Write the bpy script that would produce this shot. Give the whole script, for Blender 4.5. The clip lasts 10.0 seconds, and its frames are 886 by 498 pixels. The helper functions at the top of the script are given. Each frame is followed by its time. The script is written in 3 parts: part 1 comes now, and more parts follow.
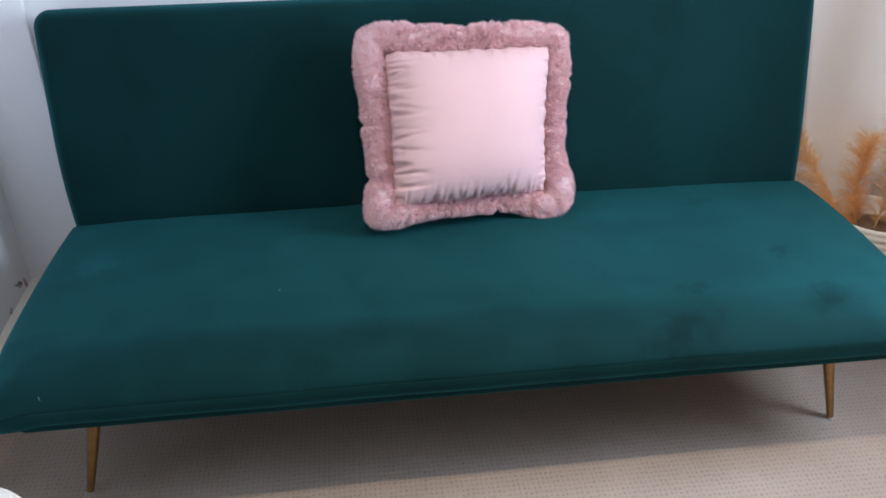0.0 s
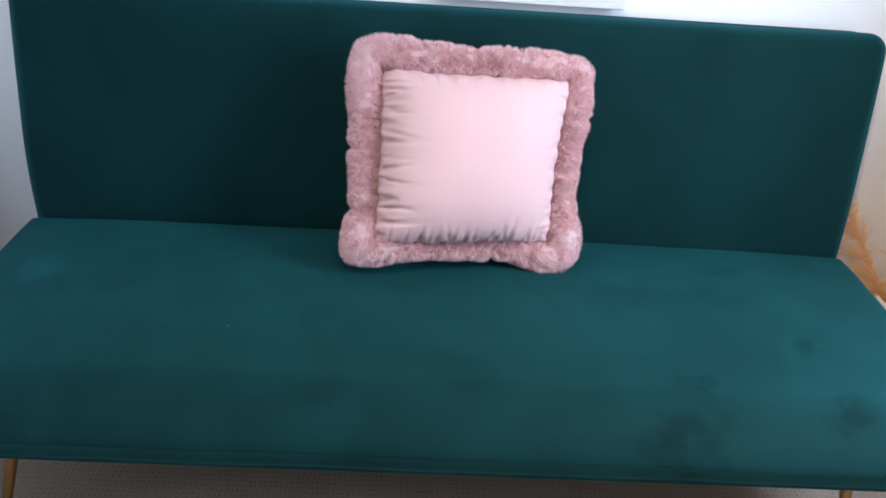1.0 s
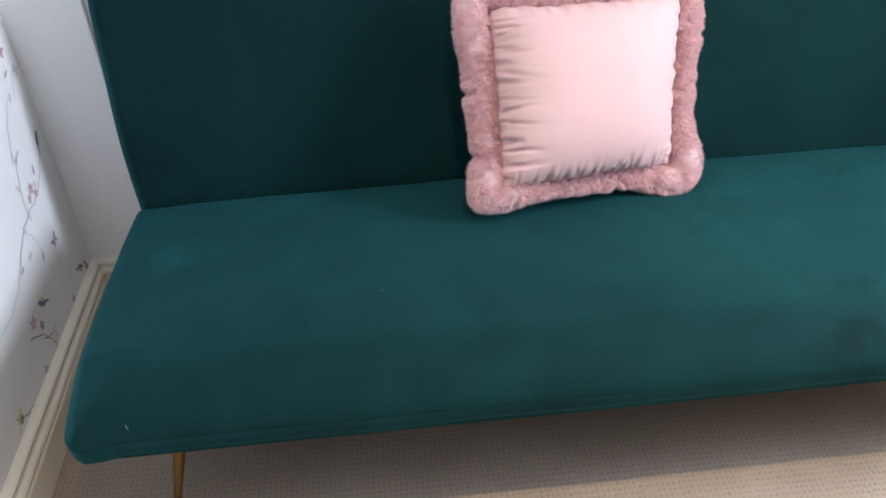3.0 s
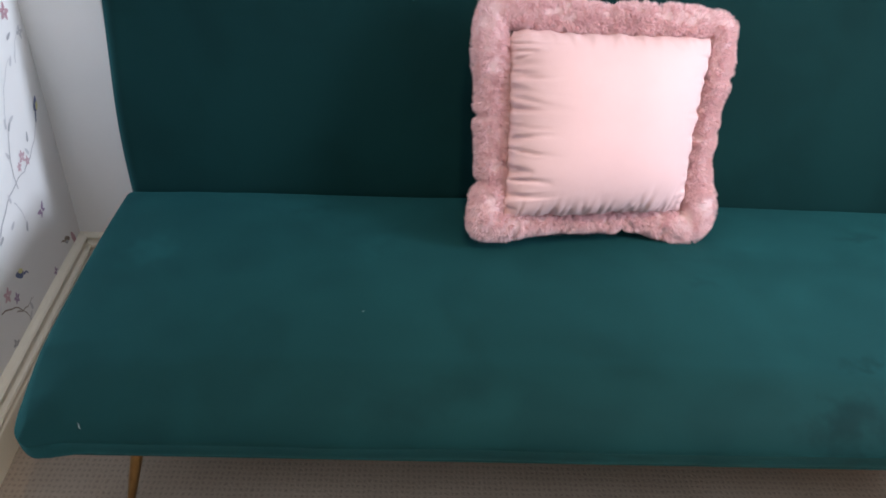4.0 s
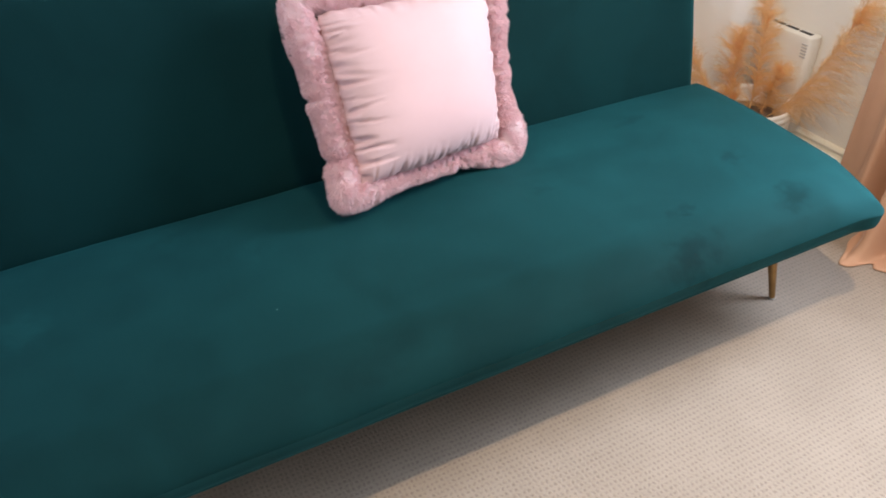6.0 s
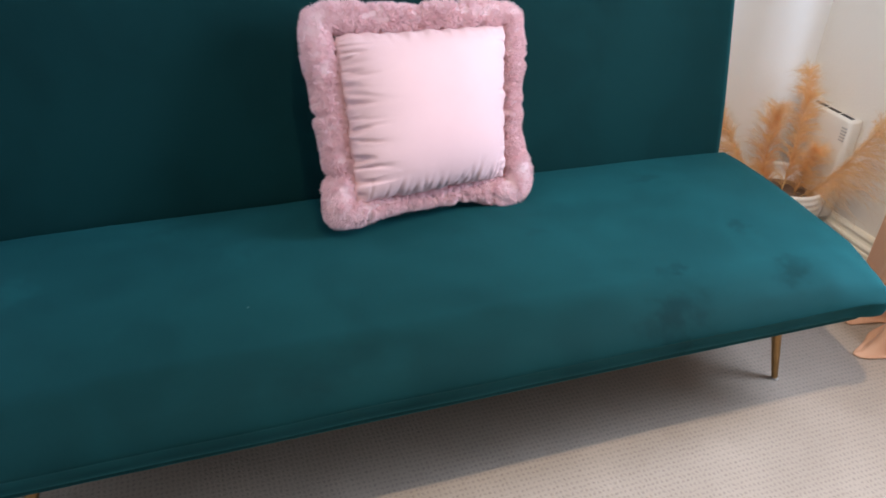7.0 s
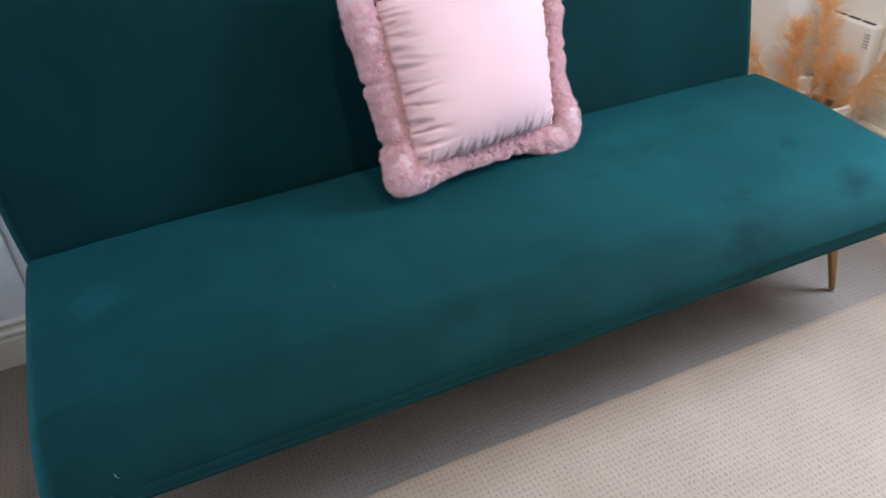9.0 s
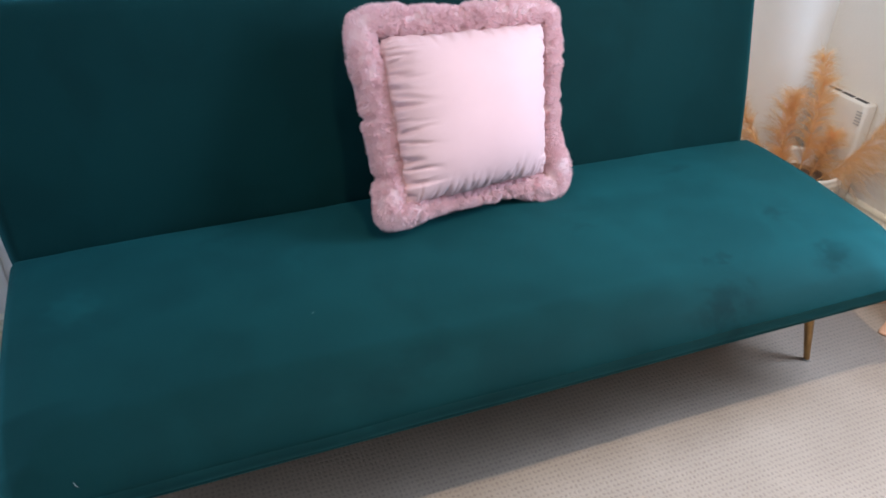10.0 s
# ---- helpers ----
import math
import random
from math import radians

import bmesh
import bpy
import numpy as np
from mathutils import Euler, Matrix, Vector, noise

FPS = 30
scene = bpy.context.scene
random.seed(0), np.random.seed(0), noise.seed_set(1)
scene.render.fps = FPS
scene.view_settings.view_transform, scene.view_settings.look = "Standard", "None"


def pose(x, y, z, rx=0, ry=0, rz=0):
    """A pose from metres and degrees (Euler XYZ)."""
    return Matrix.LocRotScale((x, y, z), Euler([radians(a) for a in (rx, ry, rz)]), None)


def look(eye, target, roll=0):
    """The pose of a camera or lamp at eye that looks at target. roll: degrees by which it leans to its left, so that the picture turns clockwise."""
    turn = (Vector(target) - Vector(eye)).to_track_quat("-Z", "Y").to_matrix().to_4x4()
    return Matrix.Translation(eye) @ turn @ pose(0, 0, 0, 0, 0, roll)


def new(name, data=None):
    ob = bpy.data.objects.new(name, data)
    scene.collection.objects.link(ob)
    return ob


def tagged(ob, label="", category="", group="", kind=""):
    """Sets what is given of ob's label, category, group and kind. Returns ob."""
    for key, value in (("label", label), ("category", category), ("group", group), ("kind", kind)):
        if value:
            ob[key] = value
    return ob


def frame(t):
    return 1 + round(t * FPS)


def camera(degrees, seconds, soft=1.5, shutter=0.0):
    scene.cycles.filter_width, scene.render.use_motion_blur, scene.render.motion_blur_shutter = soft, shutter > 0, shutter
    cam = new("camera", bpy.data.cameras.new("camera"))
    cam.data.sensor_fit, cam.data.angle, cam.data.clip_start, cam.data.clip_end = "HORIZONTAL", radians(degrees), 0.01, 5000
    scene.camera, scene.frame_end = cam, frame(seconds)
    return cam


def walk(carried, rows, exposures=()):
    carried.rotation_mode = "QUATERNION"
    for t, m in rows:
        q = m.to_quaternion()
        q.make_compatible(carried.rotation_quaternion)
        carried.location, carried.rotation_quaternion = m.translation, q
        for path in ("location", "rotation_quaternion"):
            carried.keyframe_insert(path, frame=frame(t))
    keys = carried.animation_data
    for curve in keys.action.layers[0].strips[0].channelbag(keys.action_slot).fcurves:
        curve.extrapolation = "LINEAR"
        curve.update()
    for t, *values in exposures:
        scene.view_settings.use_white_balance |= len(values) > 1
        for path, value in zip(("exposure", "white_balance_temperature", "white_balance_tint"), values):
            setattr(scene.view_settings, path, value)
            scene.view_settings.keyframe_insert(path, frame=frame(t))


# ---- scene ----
cam = camera(59.0, 10.0, soft=1.7)
PATH = [
    (0, (-0.199, -1.224, 1.224), (-0.018, 0.507, 0.238), -1.0),
    (0.5, (-0.139, -1.079, 1.243), (0.01, 0.633, 0.219), 3.3),
    (1, (-0.076, -1.01, 1.234), (0.009, 0.711, 0.218), 4.3),
    (1.5, (-0.079, -0.991, 1.203), (-0.084, 0.738, 0.196), 1.2),
    (2, (-0.187, -0.981, 1.219), (-0.177, 0.729, 0.181), -0.5),
    (3.3, (-0.346, -0.974, 1.24), (-0.227, 0.647, 0.075), -2.9),
    (3.5, (-0.32, -0.937, 1.246), (-0.205, 0.683, 0.079), 0.5),
    (4, (-0.302, -0.895, 1.248), (-0.228, 0.728, 0.082), 3.2),
    (4.5, (-0.324, -0.873, 1.25), (-0.274, 0.754, 0.088), -1.6),
    (5, (-0.432, -0.873, 1.257), (-0.198, 0.748, 0.109), -4.3),
    (5.5, (-0.55, -0.918, 1.226), (-0.036, 0.651, 0.098), -5.9),
    (6, (-0.576, -0.943, 1.264), (0.138, 0.506, 0.086), -1.7),
    (6.2, (-0.561, -0.954, 1.258), (0.207, 0.477, 0.09), -0.9),
    (7.3, (-0.431, -1.061, 1.223), (0.057, 0.572, 0.176), 1.5),
    (7.5, (-0.441, -1.055, 1.238), (0.027, 0.559, 0.154), -5.2),
    (8, (-0.516, -1.028, 1.235), (-0.042, 0.59, 0.159), -15.0),
    (8.5, (-0.622, -0.983, 1.241), (-0.091, 0.583, 0.117), -9.2),
    (9, (-0.603, -0.983, 1.232), (0.002, 0.536, 0.079), -3.8),
    (9.5, (-0.568, -0.982, 1.237), (0.06, 0.533, 0.092), -4.9),
    (10, (-0.588, -1.001, 1.251), (0.051, 0.554, 0.167), 1.6),
]
walk(cam, [(t, look(eye, target, roll)) for t, eye, target, roll in PATH], exposures=((0, -0.27, 6080, 13.0), (1.0, -0.12, 6030, 12.0), (2.0, -0.04, 6780, 13.5), (3.5, -0.03, 6620, 12.0), (4.5, -0.03, 6880, 14.0), (6.0, 0.03, 6520, 11.0), (7.5, -0.05, 5980, 12.0), (10, -0.05, 5900, 10.5)))

# ---------------------------------------------------------------- light
world = bpy.data.worlds.new("sky")
scene.world = world
world.use_nodes = True
sky = world.node_tree.nodes.new("ShaderNodeTexSky")
sky.sky_type, sky.sun_disc = "NISHITA", False
sky.sun_elevation, sky.sun_rotation = radians(35), radians(200)
world.node_tree.links.new(sky.outputs[0], world.node_tree.nodes["Background"].inputs[0])
world.node_tree.nodes["Background"].inputs[1].default_value = 0.10

XL, XR, YB, YF, ZC = -1.122, 1.340, 0.712, -3.90, 2.40      # inner faces of the room
WY0, WY1, WZ0, WZ1 = -0.66, -0.02, 0.74, 1.84               # window opening in the right wall


def lamp(name, kind, energy, colour, m, **more):
    data = bpy.data.lights.new(name, kind)
    data.energy, data.color = energy, colour
    for key, value in more.items():
        if key == "radius":
            data.shadow_soft_size = value
        if key == "size":
            data.shape, data.size, data.size_y = "RECTANGLE", value[0], value[1]
    ob = new(name, data)
    ob.matrix_world = m
    return ob


SKEW = 0.052                                                 # the papered wall closes in on the sofa towards the room


def west(y):
    return XL + SKEW * (YB - y)


BULB = (-0.14, -0.73, 2.372)
spot = lamp("ceiling_spot_light", "SPOT", 142, (1.0, 0.78, 0.51), look(BULB, (0.78, -0.62, 0)), radius=0.022)
spot.data.spot_size, spot.data.spot_blend = radians(106), 1.0
lamp("window_daylight", "AREA", 70, (0.72, 0.84, 1.0),
     look((XR + 0.02, (WY0 + WY1) / 2, (WZ0 + WZ1) / 2), (0, (WY0 + WY1) / 2, (WZ0 + WZ1) / 2 - 0.05)), size=(WY1 - WY0 - 0.12, WZ1 - WZ0 - 0.14))


# ---------------------------------------------------------------- materials
def mat(name, base, rough=0.6, second=None, scale=8.0, amount=1.0, metal=0.0, bump=0.0, bump_scale=200.0, sheen=0.0, sheen_rough=0.3, tint=(1, 1, 1), detail=6.0, stretch=(1, 1, 1), spec=0.5, subsurface=0.0):
    """A principled surface whose colour drifts between base and second, with fine relief."""
    m = bpy.data.materials.new(name)
    m.use_nodes = True
    t, link = m.node_tree.nodes, m.node_tree.links.new
    p = t["Principled BSDF"]
    p.inputs["Roughness"].default_value, p.inputs["Metallic"].default_value = rough, metal
    p.inputs["Specular IOR Level"].default_value = spec
    p.inputs["Base Color"].default_value = (*base, 1)
    if sheen:
        p.inputs["Sheen Weight"].default_value, p.inputs["Sheen Roughness"].default_value = sheen, sheen_rough
        p.inputs["Sheen Tint"].default_value = (*tint, 1)
    coord = t.new("ShaderNodeTexCoord")
    mapping = t.new("ShaderNodeMapping")
    mapping.inputs["Scale"].default_value = stretch
    link(coord.outputs["Object"], mapping.inputs[0])
    if second:
        big = t.new("ShaderNodeTexNoise")
        big.inputs["Scale"].default_value, big.inputs["Detail"].default_value = scale, detail
        link(mapping.outputs[0], big.inputs["Vector"])
        ramp = t.new("ShaderNodeValToRGB")
        ramp.color_ramp.elements[0].position, ramp.color_ramp.elements[1].position = 0.5 - 0.22 / amount, 0.5 + 0.22 / amount
        ramp.color_ramp.elements[0].color, ramp.color_ramp.elements[1].color = (*base, 1), (*second, 1)
        link(big.outputs["Fac"], ramp.inputs[0])
        link(ramp.outputs[0], p.inputs["Base Color"])
    if bump:
        fine = t.new("ShaderNodeTexNoise")
        fine.inputs["Scale"].default_value, fine.inputs["Detail"].default_value = bump_scale, 4
        link(mapping.outputs[0], fine.inputs["Vector"])
        b = t.new("ShaderNodeBump")
        b.inputs["Strength"].default_value, b.inputs["Distance"].default_value = 1.0, bump
        link(fine.outputs["Fac"], b.inputs["Height"])
        link(b.outputs[0], p.inputs["Normal"])
    return m


def carpet_material():
    """Loop-pile wool: rows of small tufts with pits between them, flecked yarn."""
    m = mat("carpet_loops", (0.285, 0.228, 0.181), 0.95, (0.338, 0.274, 0.221), 5.0, 1.0, sheen=0.15)
    t, link = m.node_tree.nodes, m.node_tree.links.new
    p = t["Principled BSDF"]
    coord = t.new("ShaderNodeTexCoord")
    warp = t.new("ShaderNodeTexNoise")
    warp.inputs["Scale"].default_value, warp.inputs["Detail"].default_value = 60, 4
    link(coord.outputs["Object"], warp.inputs["Vector"])
    mix = t.new("ShaderNodeVectorMath")
    mix.operation = "MULTIPLY_ADD"
    mix.inputs[1].default_value = (0.010, 0.009, 0)
    link(warp.outputs["Color"], mix.inputs[0])
    link(coord.outputs["Object"], mix.inputs[2])
    split = t.new("ShaderNodeSeparateXYZ")
    link(mix.outputs[0], split.inputs[0])

    def calc(op, a, b=None):
        n = t.new("ShaderNodeMath")
        n.operation = op
        for k, v in enumerate((a, b)):
            if v is None:
                continue
            if isinstance(v, (int, float)):
                n.inputs[k].default_value = v
            else:
                link(v, n.inputs[k])
        return n.outputs[0]

    sx = calc("ABSOLUTE", calc("SINE", calc("MULTIPLY", split.outputs[0], math.pi / 0.0105)))
    sy = calc("ABSOLUTE", calc("SINE", calc("MULTIPLY", split.outputs[1], math.pi / 0.0125)))
    pit = calc("POWER", calc("MULTIPLY", calc("SUBTRACT", 1.0, sx), calc("SUBTRACT", 1.0, sy)), 0.6)
    loop = calc("SUBTRACT", 1.0, pit)
    yarn = t.new("ShaderNodeTexNoise")
    yarn.inputs["Scale"].default_value, yarn.inputs["Detail"].default_value = 170, 6
    link(coord.outputs["Object"], yarn.inputs["Vector"])
    height = calc("ADD", calc("MULTIPLY", loop, 0.50), calc("MULTIPLY", yarn.outputs["Fac"], 0.95))
    bump = t.new("ShaderNodeBump")
    bump.inputs["Distance"].default_value, bump.inputs["Strength"].default_value = 0.0028, 0.7
    link(height, bump.inputs["Height"])
    link(bump.outputs[0], p.inputs["Normal"])
    # tone follows height: shade of the pits painted in, with the yarn's flecks
    ramp = t.new("ShaderNodeValToRGB")
    ramp.color_ramp.elements[0].position, ramp.color_ramp.elements[1].position = 0.40, 0.90
    ramp.color_ramp.elements[0].color, ramp.color_ramp.elements[1].color = (0.70, 0.685, 0.675, 1), (1.03, 1.03, 1.03, 1)
    link(height, ramp.inputs[0])
    tone = t.new("ShaderNodeMix")
    tone.data_type, tone.blend_type = "RGBA", "MULTIPLY"
    tone.inputs["Factor"].default_value = 1.0
    old = p.inputs["Base Color"].links[0].from_socket
    link(old, tone.inputs["A"])
    link(ramp.outputs[0], tone.inputs["B"])
    link(tone.outputs["Result"], p.inputs["Base Color"])
    return m


def velvet_material():
    """Short green pile with a broad teal gloss; strokes of a palm have laid it over in soft, darker or paler patches."""
    m = mat("green_velvet", (0.0030, 0.0213, 0.0221), 0.75, (0.0036, 0.0252, 0.0261), 3.2, 0.9, sheen=0.08, sheen_rough=0.45, tint=(0.05, 0.45, 0.54), detail=3, bump=0.0005, bump_scale=900, spec=0.05)
    t, link = m.node_tree.nodes, m.node_tree.links.new
    p = t["Principled BSDF"]
    coord = t.new("ShaderNodeTexCoord")

    def ramp(source, lo, hi, a, b):
        n = t.new("ShaderNodeMapRange")
        n.interpolation_type = "SMOOTHSTEP"
        for k, x in enumerate((lo, hi, a, b)):
            n.inputs[k + 1].default_value = x
        link(source, n.inputs[0])
        return n.outputs[0]

    def times(a, b):
        n = t.new("ShaderNodeMath")
        n.operation = "MULTIPLY"
        link(a, n.inputs[0])
        link(b, n.inputs[1])
        return n.outputs[0]

    stroke = t.new("ShaderNodeTexNoise")
    stroke.inputs["Scale"].default_value, stroke.inputs["Detail"].default_value, stroke.inputs["Distortion"].default_value = 5.5, 4, 0.6
    link(coord.outputs["Object"], stroke.inputs["Vector"])
    tone = ramp(stroke.outputs["Fac"], 0.32, 0.62, 0.91, 1.09)
    # single marks: place on the seat, half sizes, turn, strength
    warp = t.new("ShaderNodeTexNoise")
    warp.inputs["Scale"].default_value, warp.inputs["Detail"].default_value = 34, 6
    link(coord.outputs["Object"], warp.inputs["Vector"])
    bent = t.new("ShaderNodeVectorMath")
    bent.operation = "MULTIPLY_ADD"
    bent.inputs[1].default_value = (0.11, 0.09, 0)
    link(warp.outputs["Color"], bent.inputs[0])
    link(coord.outputs["Object"], bent.inputs[2])
    for x, y, rx, ry, turn, gain in ((0.360, -0.100, 0.085, 0.034, 10, 0.60), (0.660, -0.055, 0.048, 0.030, 30, 0.66), (0.418, 0.004, 0.040, 0.016, 20, 0.70),
                                     (0.648, 0.110, 0.022, 0.028, 0, 0.70), (0.570, 0.360, 0.055, 0.018, 10, 0.72), (0.208, 0.190, 0.030, 0.016, 0, 0.82),
                                     (-0.270, -0.080, 0.110, 0.034, 8, 0.88), (-0.505, 0.405, 0.060, 0.016, 10, 0.84), (-0.770, 0.256, 0.045, 0.055, 0, 1.30),
                                     (-0.382, 0.275, 0.030, 0.050, 0, 1.18), (0.300, 0.300, 0.10, 0.03, 15, 1.14)):
        place = t.new("ShaderNodeMapping")
        place.vector_type = "TEXTURE"
        place.inputs["Location"].default_value = (x + 0.055, y - 0.2 + 0.045, 0.38)
        place.inputs["Rotation"].default_value = (0, 0, radians(turn))
        place.inputs["Scale"].default_value = (rx, ry, 0.12)
        link(bent.outputs[0], place.inputs[0])
        size = t.new("ShaderNodeVectorMath")
        size.operation = "LENGTH"
        link(place.outputs[0], size.inputs[0])
        tone = times(tone, ramp(size.outputs["Value"], 0.15, 1.35, gain, 1.0))
    mixed = t.new("ShaderNodeMix")
    mixed.data_type, mixed.blend_type = "RGBA", "MULTIPLY"
    mixed.inputs["Factor"].default_value = 1.0
    link(p.inputs["Base Color"].links[0].from_socket, mixed.inputs["A"])
    link(tone, mixed.inputs["B"])
    link(mixed.outputs["Result"], p.inputs["Base Color"])
    # the tips of the pile gleam when seen along the cloth
    facing = t.new("ShaderNodeLayerWeight")
    facing.inputs["Blend"].default_value = 0.5
    gleam = t.new("ShaderNodeBsdfGlossy")
    gleam.inputs["Roughness"].default_value = 0.78
    gleam.inputs["Color"].default_value = (0.075, 0.40, 0.44, 1)
    both = t.new("ShaderNodeMixShader")
    link(times(ramp(facing.outputs["Facing"], 0.18, 0.70, 0.0, 0.125), tone), both.inputs[0])
    link(p.outputs[0], both.inputs[1])
    link(gleam.outputs[0], both.inputs[2])
    link(both.outputs[0], t["Material Output"].inputs[0])
    return m


CARPET = carpet_material()
VELVET = velvet_material()
PAINT = mat("wall_paint", (0.86, 0.85, 0.84), 0.75, (0.89, 0.88, 0.87), 3.0, 0.8, bump=0.0006, bump_scale=160, spec=0.3)
# east wall only: warm lamp and bounce light put into the paint colour
WARM_LIT_PAINT = mat("warm_lit_wall_paint", (0.76, 0.71, 0.64), 0.75, (0.80, 0.75, 0.68), 3.0, 0.8, bump=0.0006, bump_scale=160, spec=0.3)
PAPER = mat("wallpaper_ground", (0.87, 0.86, 0.87), 0.7, (0.90, 0.89, 0.89), 6.0, 0.8, bump=0.0003, bump_scale=500, spec=0.3)
GLOSS = mat("skirting_gloss", (0.80, 0.74, 0.62), 0.32, (0.84, 0.79, 0.68), 9.0, 0.8, bump=0.0004, bump_scale=60)
BRASS = mat("aged_brass", (0.42, 0.26, 0.11), 0.34, (0.30, 0.18, 0.075), 40.0, 1.0, metal=1.0, bump=0.0002, bump_scale=300)
RUBBER = mat("foot_glide", (0.34, 0.30, 0.26), 0.45, (0.46, 0.42, 0.38), 60)
BLACK = mat("black_steel", (0.006, 0.006, 0.006), 0.6, (0.010, 0.010, 0.010), 30, spec=0.1)
PINK = mat("pink_velvet", (0.55, 0.365, 0.370), 0.75, (0.59, 0.40, 0.405), 7.0, 0.8, sheen=0.10, sheen_rough=0.4, tint=(1, 0.86, 0.86), bump=0.0004, bump_scale=700, spec=0.15)
FUR = mat("pink_faux_fur", (0.79, 0.575, 0.59), 0.95, (0.85, 0.65, 0.66), 40.0, 0.9, sheen=0.08, tint=(1, 0.85, 0.85), spec=0.03)
_t = FUR.node_tree.nodes
_leak, _both = _t.new("ShaderNodeBsdfTranslucent"), _t.new("ShaderNodeMixShader")
_leak.inputs["Color"].default_value = (0.88, 0.64, 0.66, 1)
_both.inputs[0].default_value = 0.45
FUR.node_tree.links.new(_t["Principled BSDF"].outputs[0], _both.inputs[1])
FUR.node_tree.links.new(_leak.outputs[0], _both.inputs[2])
FUR.node_tree.links.new(_both.outputs[0], _t["Material Output"].inputs[0])
PAMPAS = mat("pampas_plume", (0.92, 0.57, 0.27), 0.8, (0.95, 0.70, 0.42), 14.0, 1.0, spec=0.1, sheen=0.2, tint=(1, 0.8, 0.6))
_t = PAMPAS.node_tree.nodes
_leak, _both = _t.new("ShaderNodeBsdfTranslucent"), _t.new("ShaderNodeMixShader")
_leak.inputs["Color"].default_value = (0.97, 0.70, 0.38, 1)
_both.inputs[0].default_value = 0.6
PAMPAS.node_tree.links.new(_t["Principled BSDF"].outputs[0], _both.inputs[1])
PAMPAS.node_tree.links.new(_leak.outputs[0], _both.inputs[2])
_thin, _haze = _t.new("ShaderNodeBsdfTransparent"), _t.new("ShaderNodeMixShader")
_haze.inputs[0].default_value = 0.40
PAMPAS.node_tree.links.new(_both.outputs[0], _haze.inputs[1])
PAMPAS.node_tree.links.new(_thin.outputs[0], _haze.inputs[2])
PAMPAS.node_tree.links.new(_haze.outputs[0], _t["Material Output"].inputs[0])
STEM = mat("dry_stem", (0.72, 0.50, 0.26), 0.7, (0.60, 0.40, 0.20), 40)
ROPE = mat("white_ceramic_rib", (0.78, 0.75, 0.70), 0.5, (0.84, 0.81, 0.77), 20, bump=0.0004, bump_scale=150)
SOIL = mat("dark_filling", (0.10, 0.065, 0.045), 0.95, (0.20, 0.13, 0.09), 60, bump=0.004, bump_scale=90)
CURTAIN = mat("peach_curtain", (0.52, 0.29, 0.185), 0.8, (0.58, 0.34, 0.22), 5.0, 0.8, sheen=0.3, tint=(1, 0.85, 0.8), bump=0.0004, bump_scale=600, spec=0.2)
PLASTIC = mat("white_plastic", (0.70, 0.655, 0.585), 0.5, (0.66, 0.615, 0.55), 12)
GRILLE = mat("grey_grille", (0.36, 0.34, 0.31), 0.6, (0.45, 0.43, 0.40), 30)
SLOT = mat("dark_slot", (0.05, 0.045, 0.04), 0.7, (0.03, 0.03, 0.03), 30)
CANVAS = mat("pale_canvas", (0.66, 0.65, 0.63), 0.8, (0.78, 0.77, 0.75), 30.0, 1.0, stretch=(1, 1, 6), bump=0.0006, bump_scale=260)
# unseen far wall: dark tone added to keep bounced light low
FAR = mat("far_wall_low_bounce", (0.30, 0.31, 0.29), 0.8, (0.34, 0.35, 0.33), 3.0, 0.8, bump=0.0006, bump_scale=160)
CEIL = mat("ceiling_paint", (0.82, 0.82, 0.81), 0.85, (0.86, 0.86, 0.85), 4, bump=0.0005, bump_scale=120)
UPVC = mat("window_white", (0.80, 0.80, 0.80), 0.35, (0.84, 0.84, 0.84), 8)
BOUCLE = mat("cream_boucle", (0.74, 0.70, 0.63), 0.9, (0.82, 0.78, 0.72), 40, bump=0.004, bump_scale=110, sheen=0.2, spec=0.1)
LINT = mat("lint", (0.20, 0.22, 0.21), 0.9, (0.27, 0.28, 0.27), 50)
INKS = {
    "grey": mat("ink_grey", (0.42, 0.42, 0.46), 0.7, (0.52, 0.52, 0.55), 90),
    "pale": mat("ink_pale", (0.60, 0.60, 0.63), 0.7, (0.70, 0.69, 0.72), 90),
    "pink": mat("ink_pink", (0.60, 0.36, 0.42), 0.7, (0.72, 0.55, 0.60), 120),
    "blue": mat("ink_blue", (0.10, 0.13, 0.30), 0.7, (0.22, 0.27, 0.42), 120),
    "yellow": mat("ink_yellow", (0.72, 0.68, 0.26), 0.7, (0.78, 0.75, 0.45), 120),
    "brown": mat("ink_brown", (0.16, 0.12, 0.10), 0.7, (0.36, 0.28, 0.24), 150),
    "red": mat("ink_red", (0.50, 0.26, 0.32), 0.7, (0.60, 0.42, 0.47), 120),
    "mauve": mat("ink_mauve", (0.33, 0.22, 0.37), 0.7, (0.48, 0.36, 0.50), 120),
}


# ---------------------------------------------------------------- mesh helpers
def obj(name, verts, faces, material, parent=None, label="", smooth=True):
    mesh = bpy.data.meshes.new(name)
    mesh.from_pydata([tuple(v) for v in verts], [], faces)
    mesh.materials.append(material)
    mesh.polygons.foreach_set("use_smooth", [smooth] * len(mesh.polygons))
    mesh.update()
    ob = new(name, mesh)
    if parent:
        ob.parent = parent
    return tagged(ob, label=label)


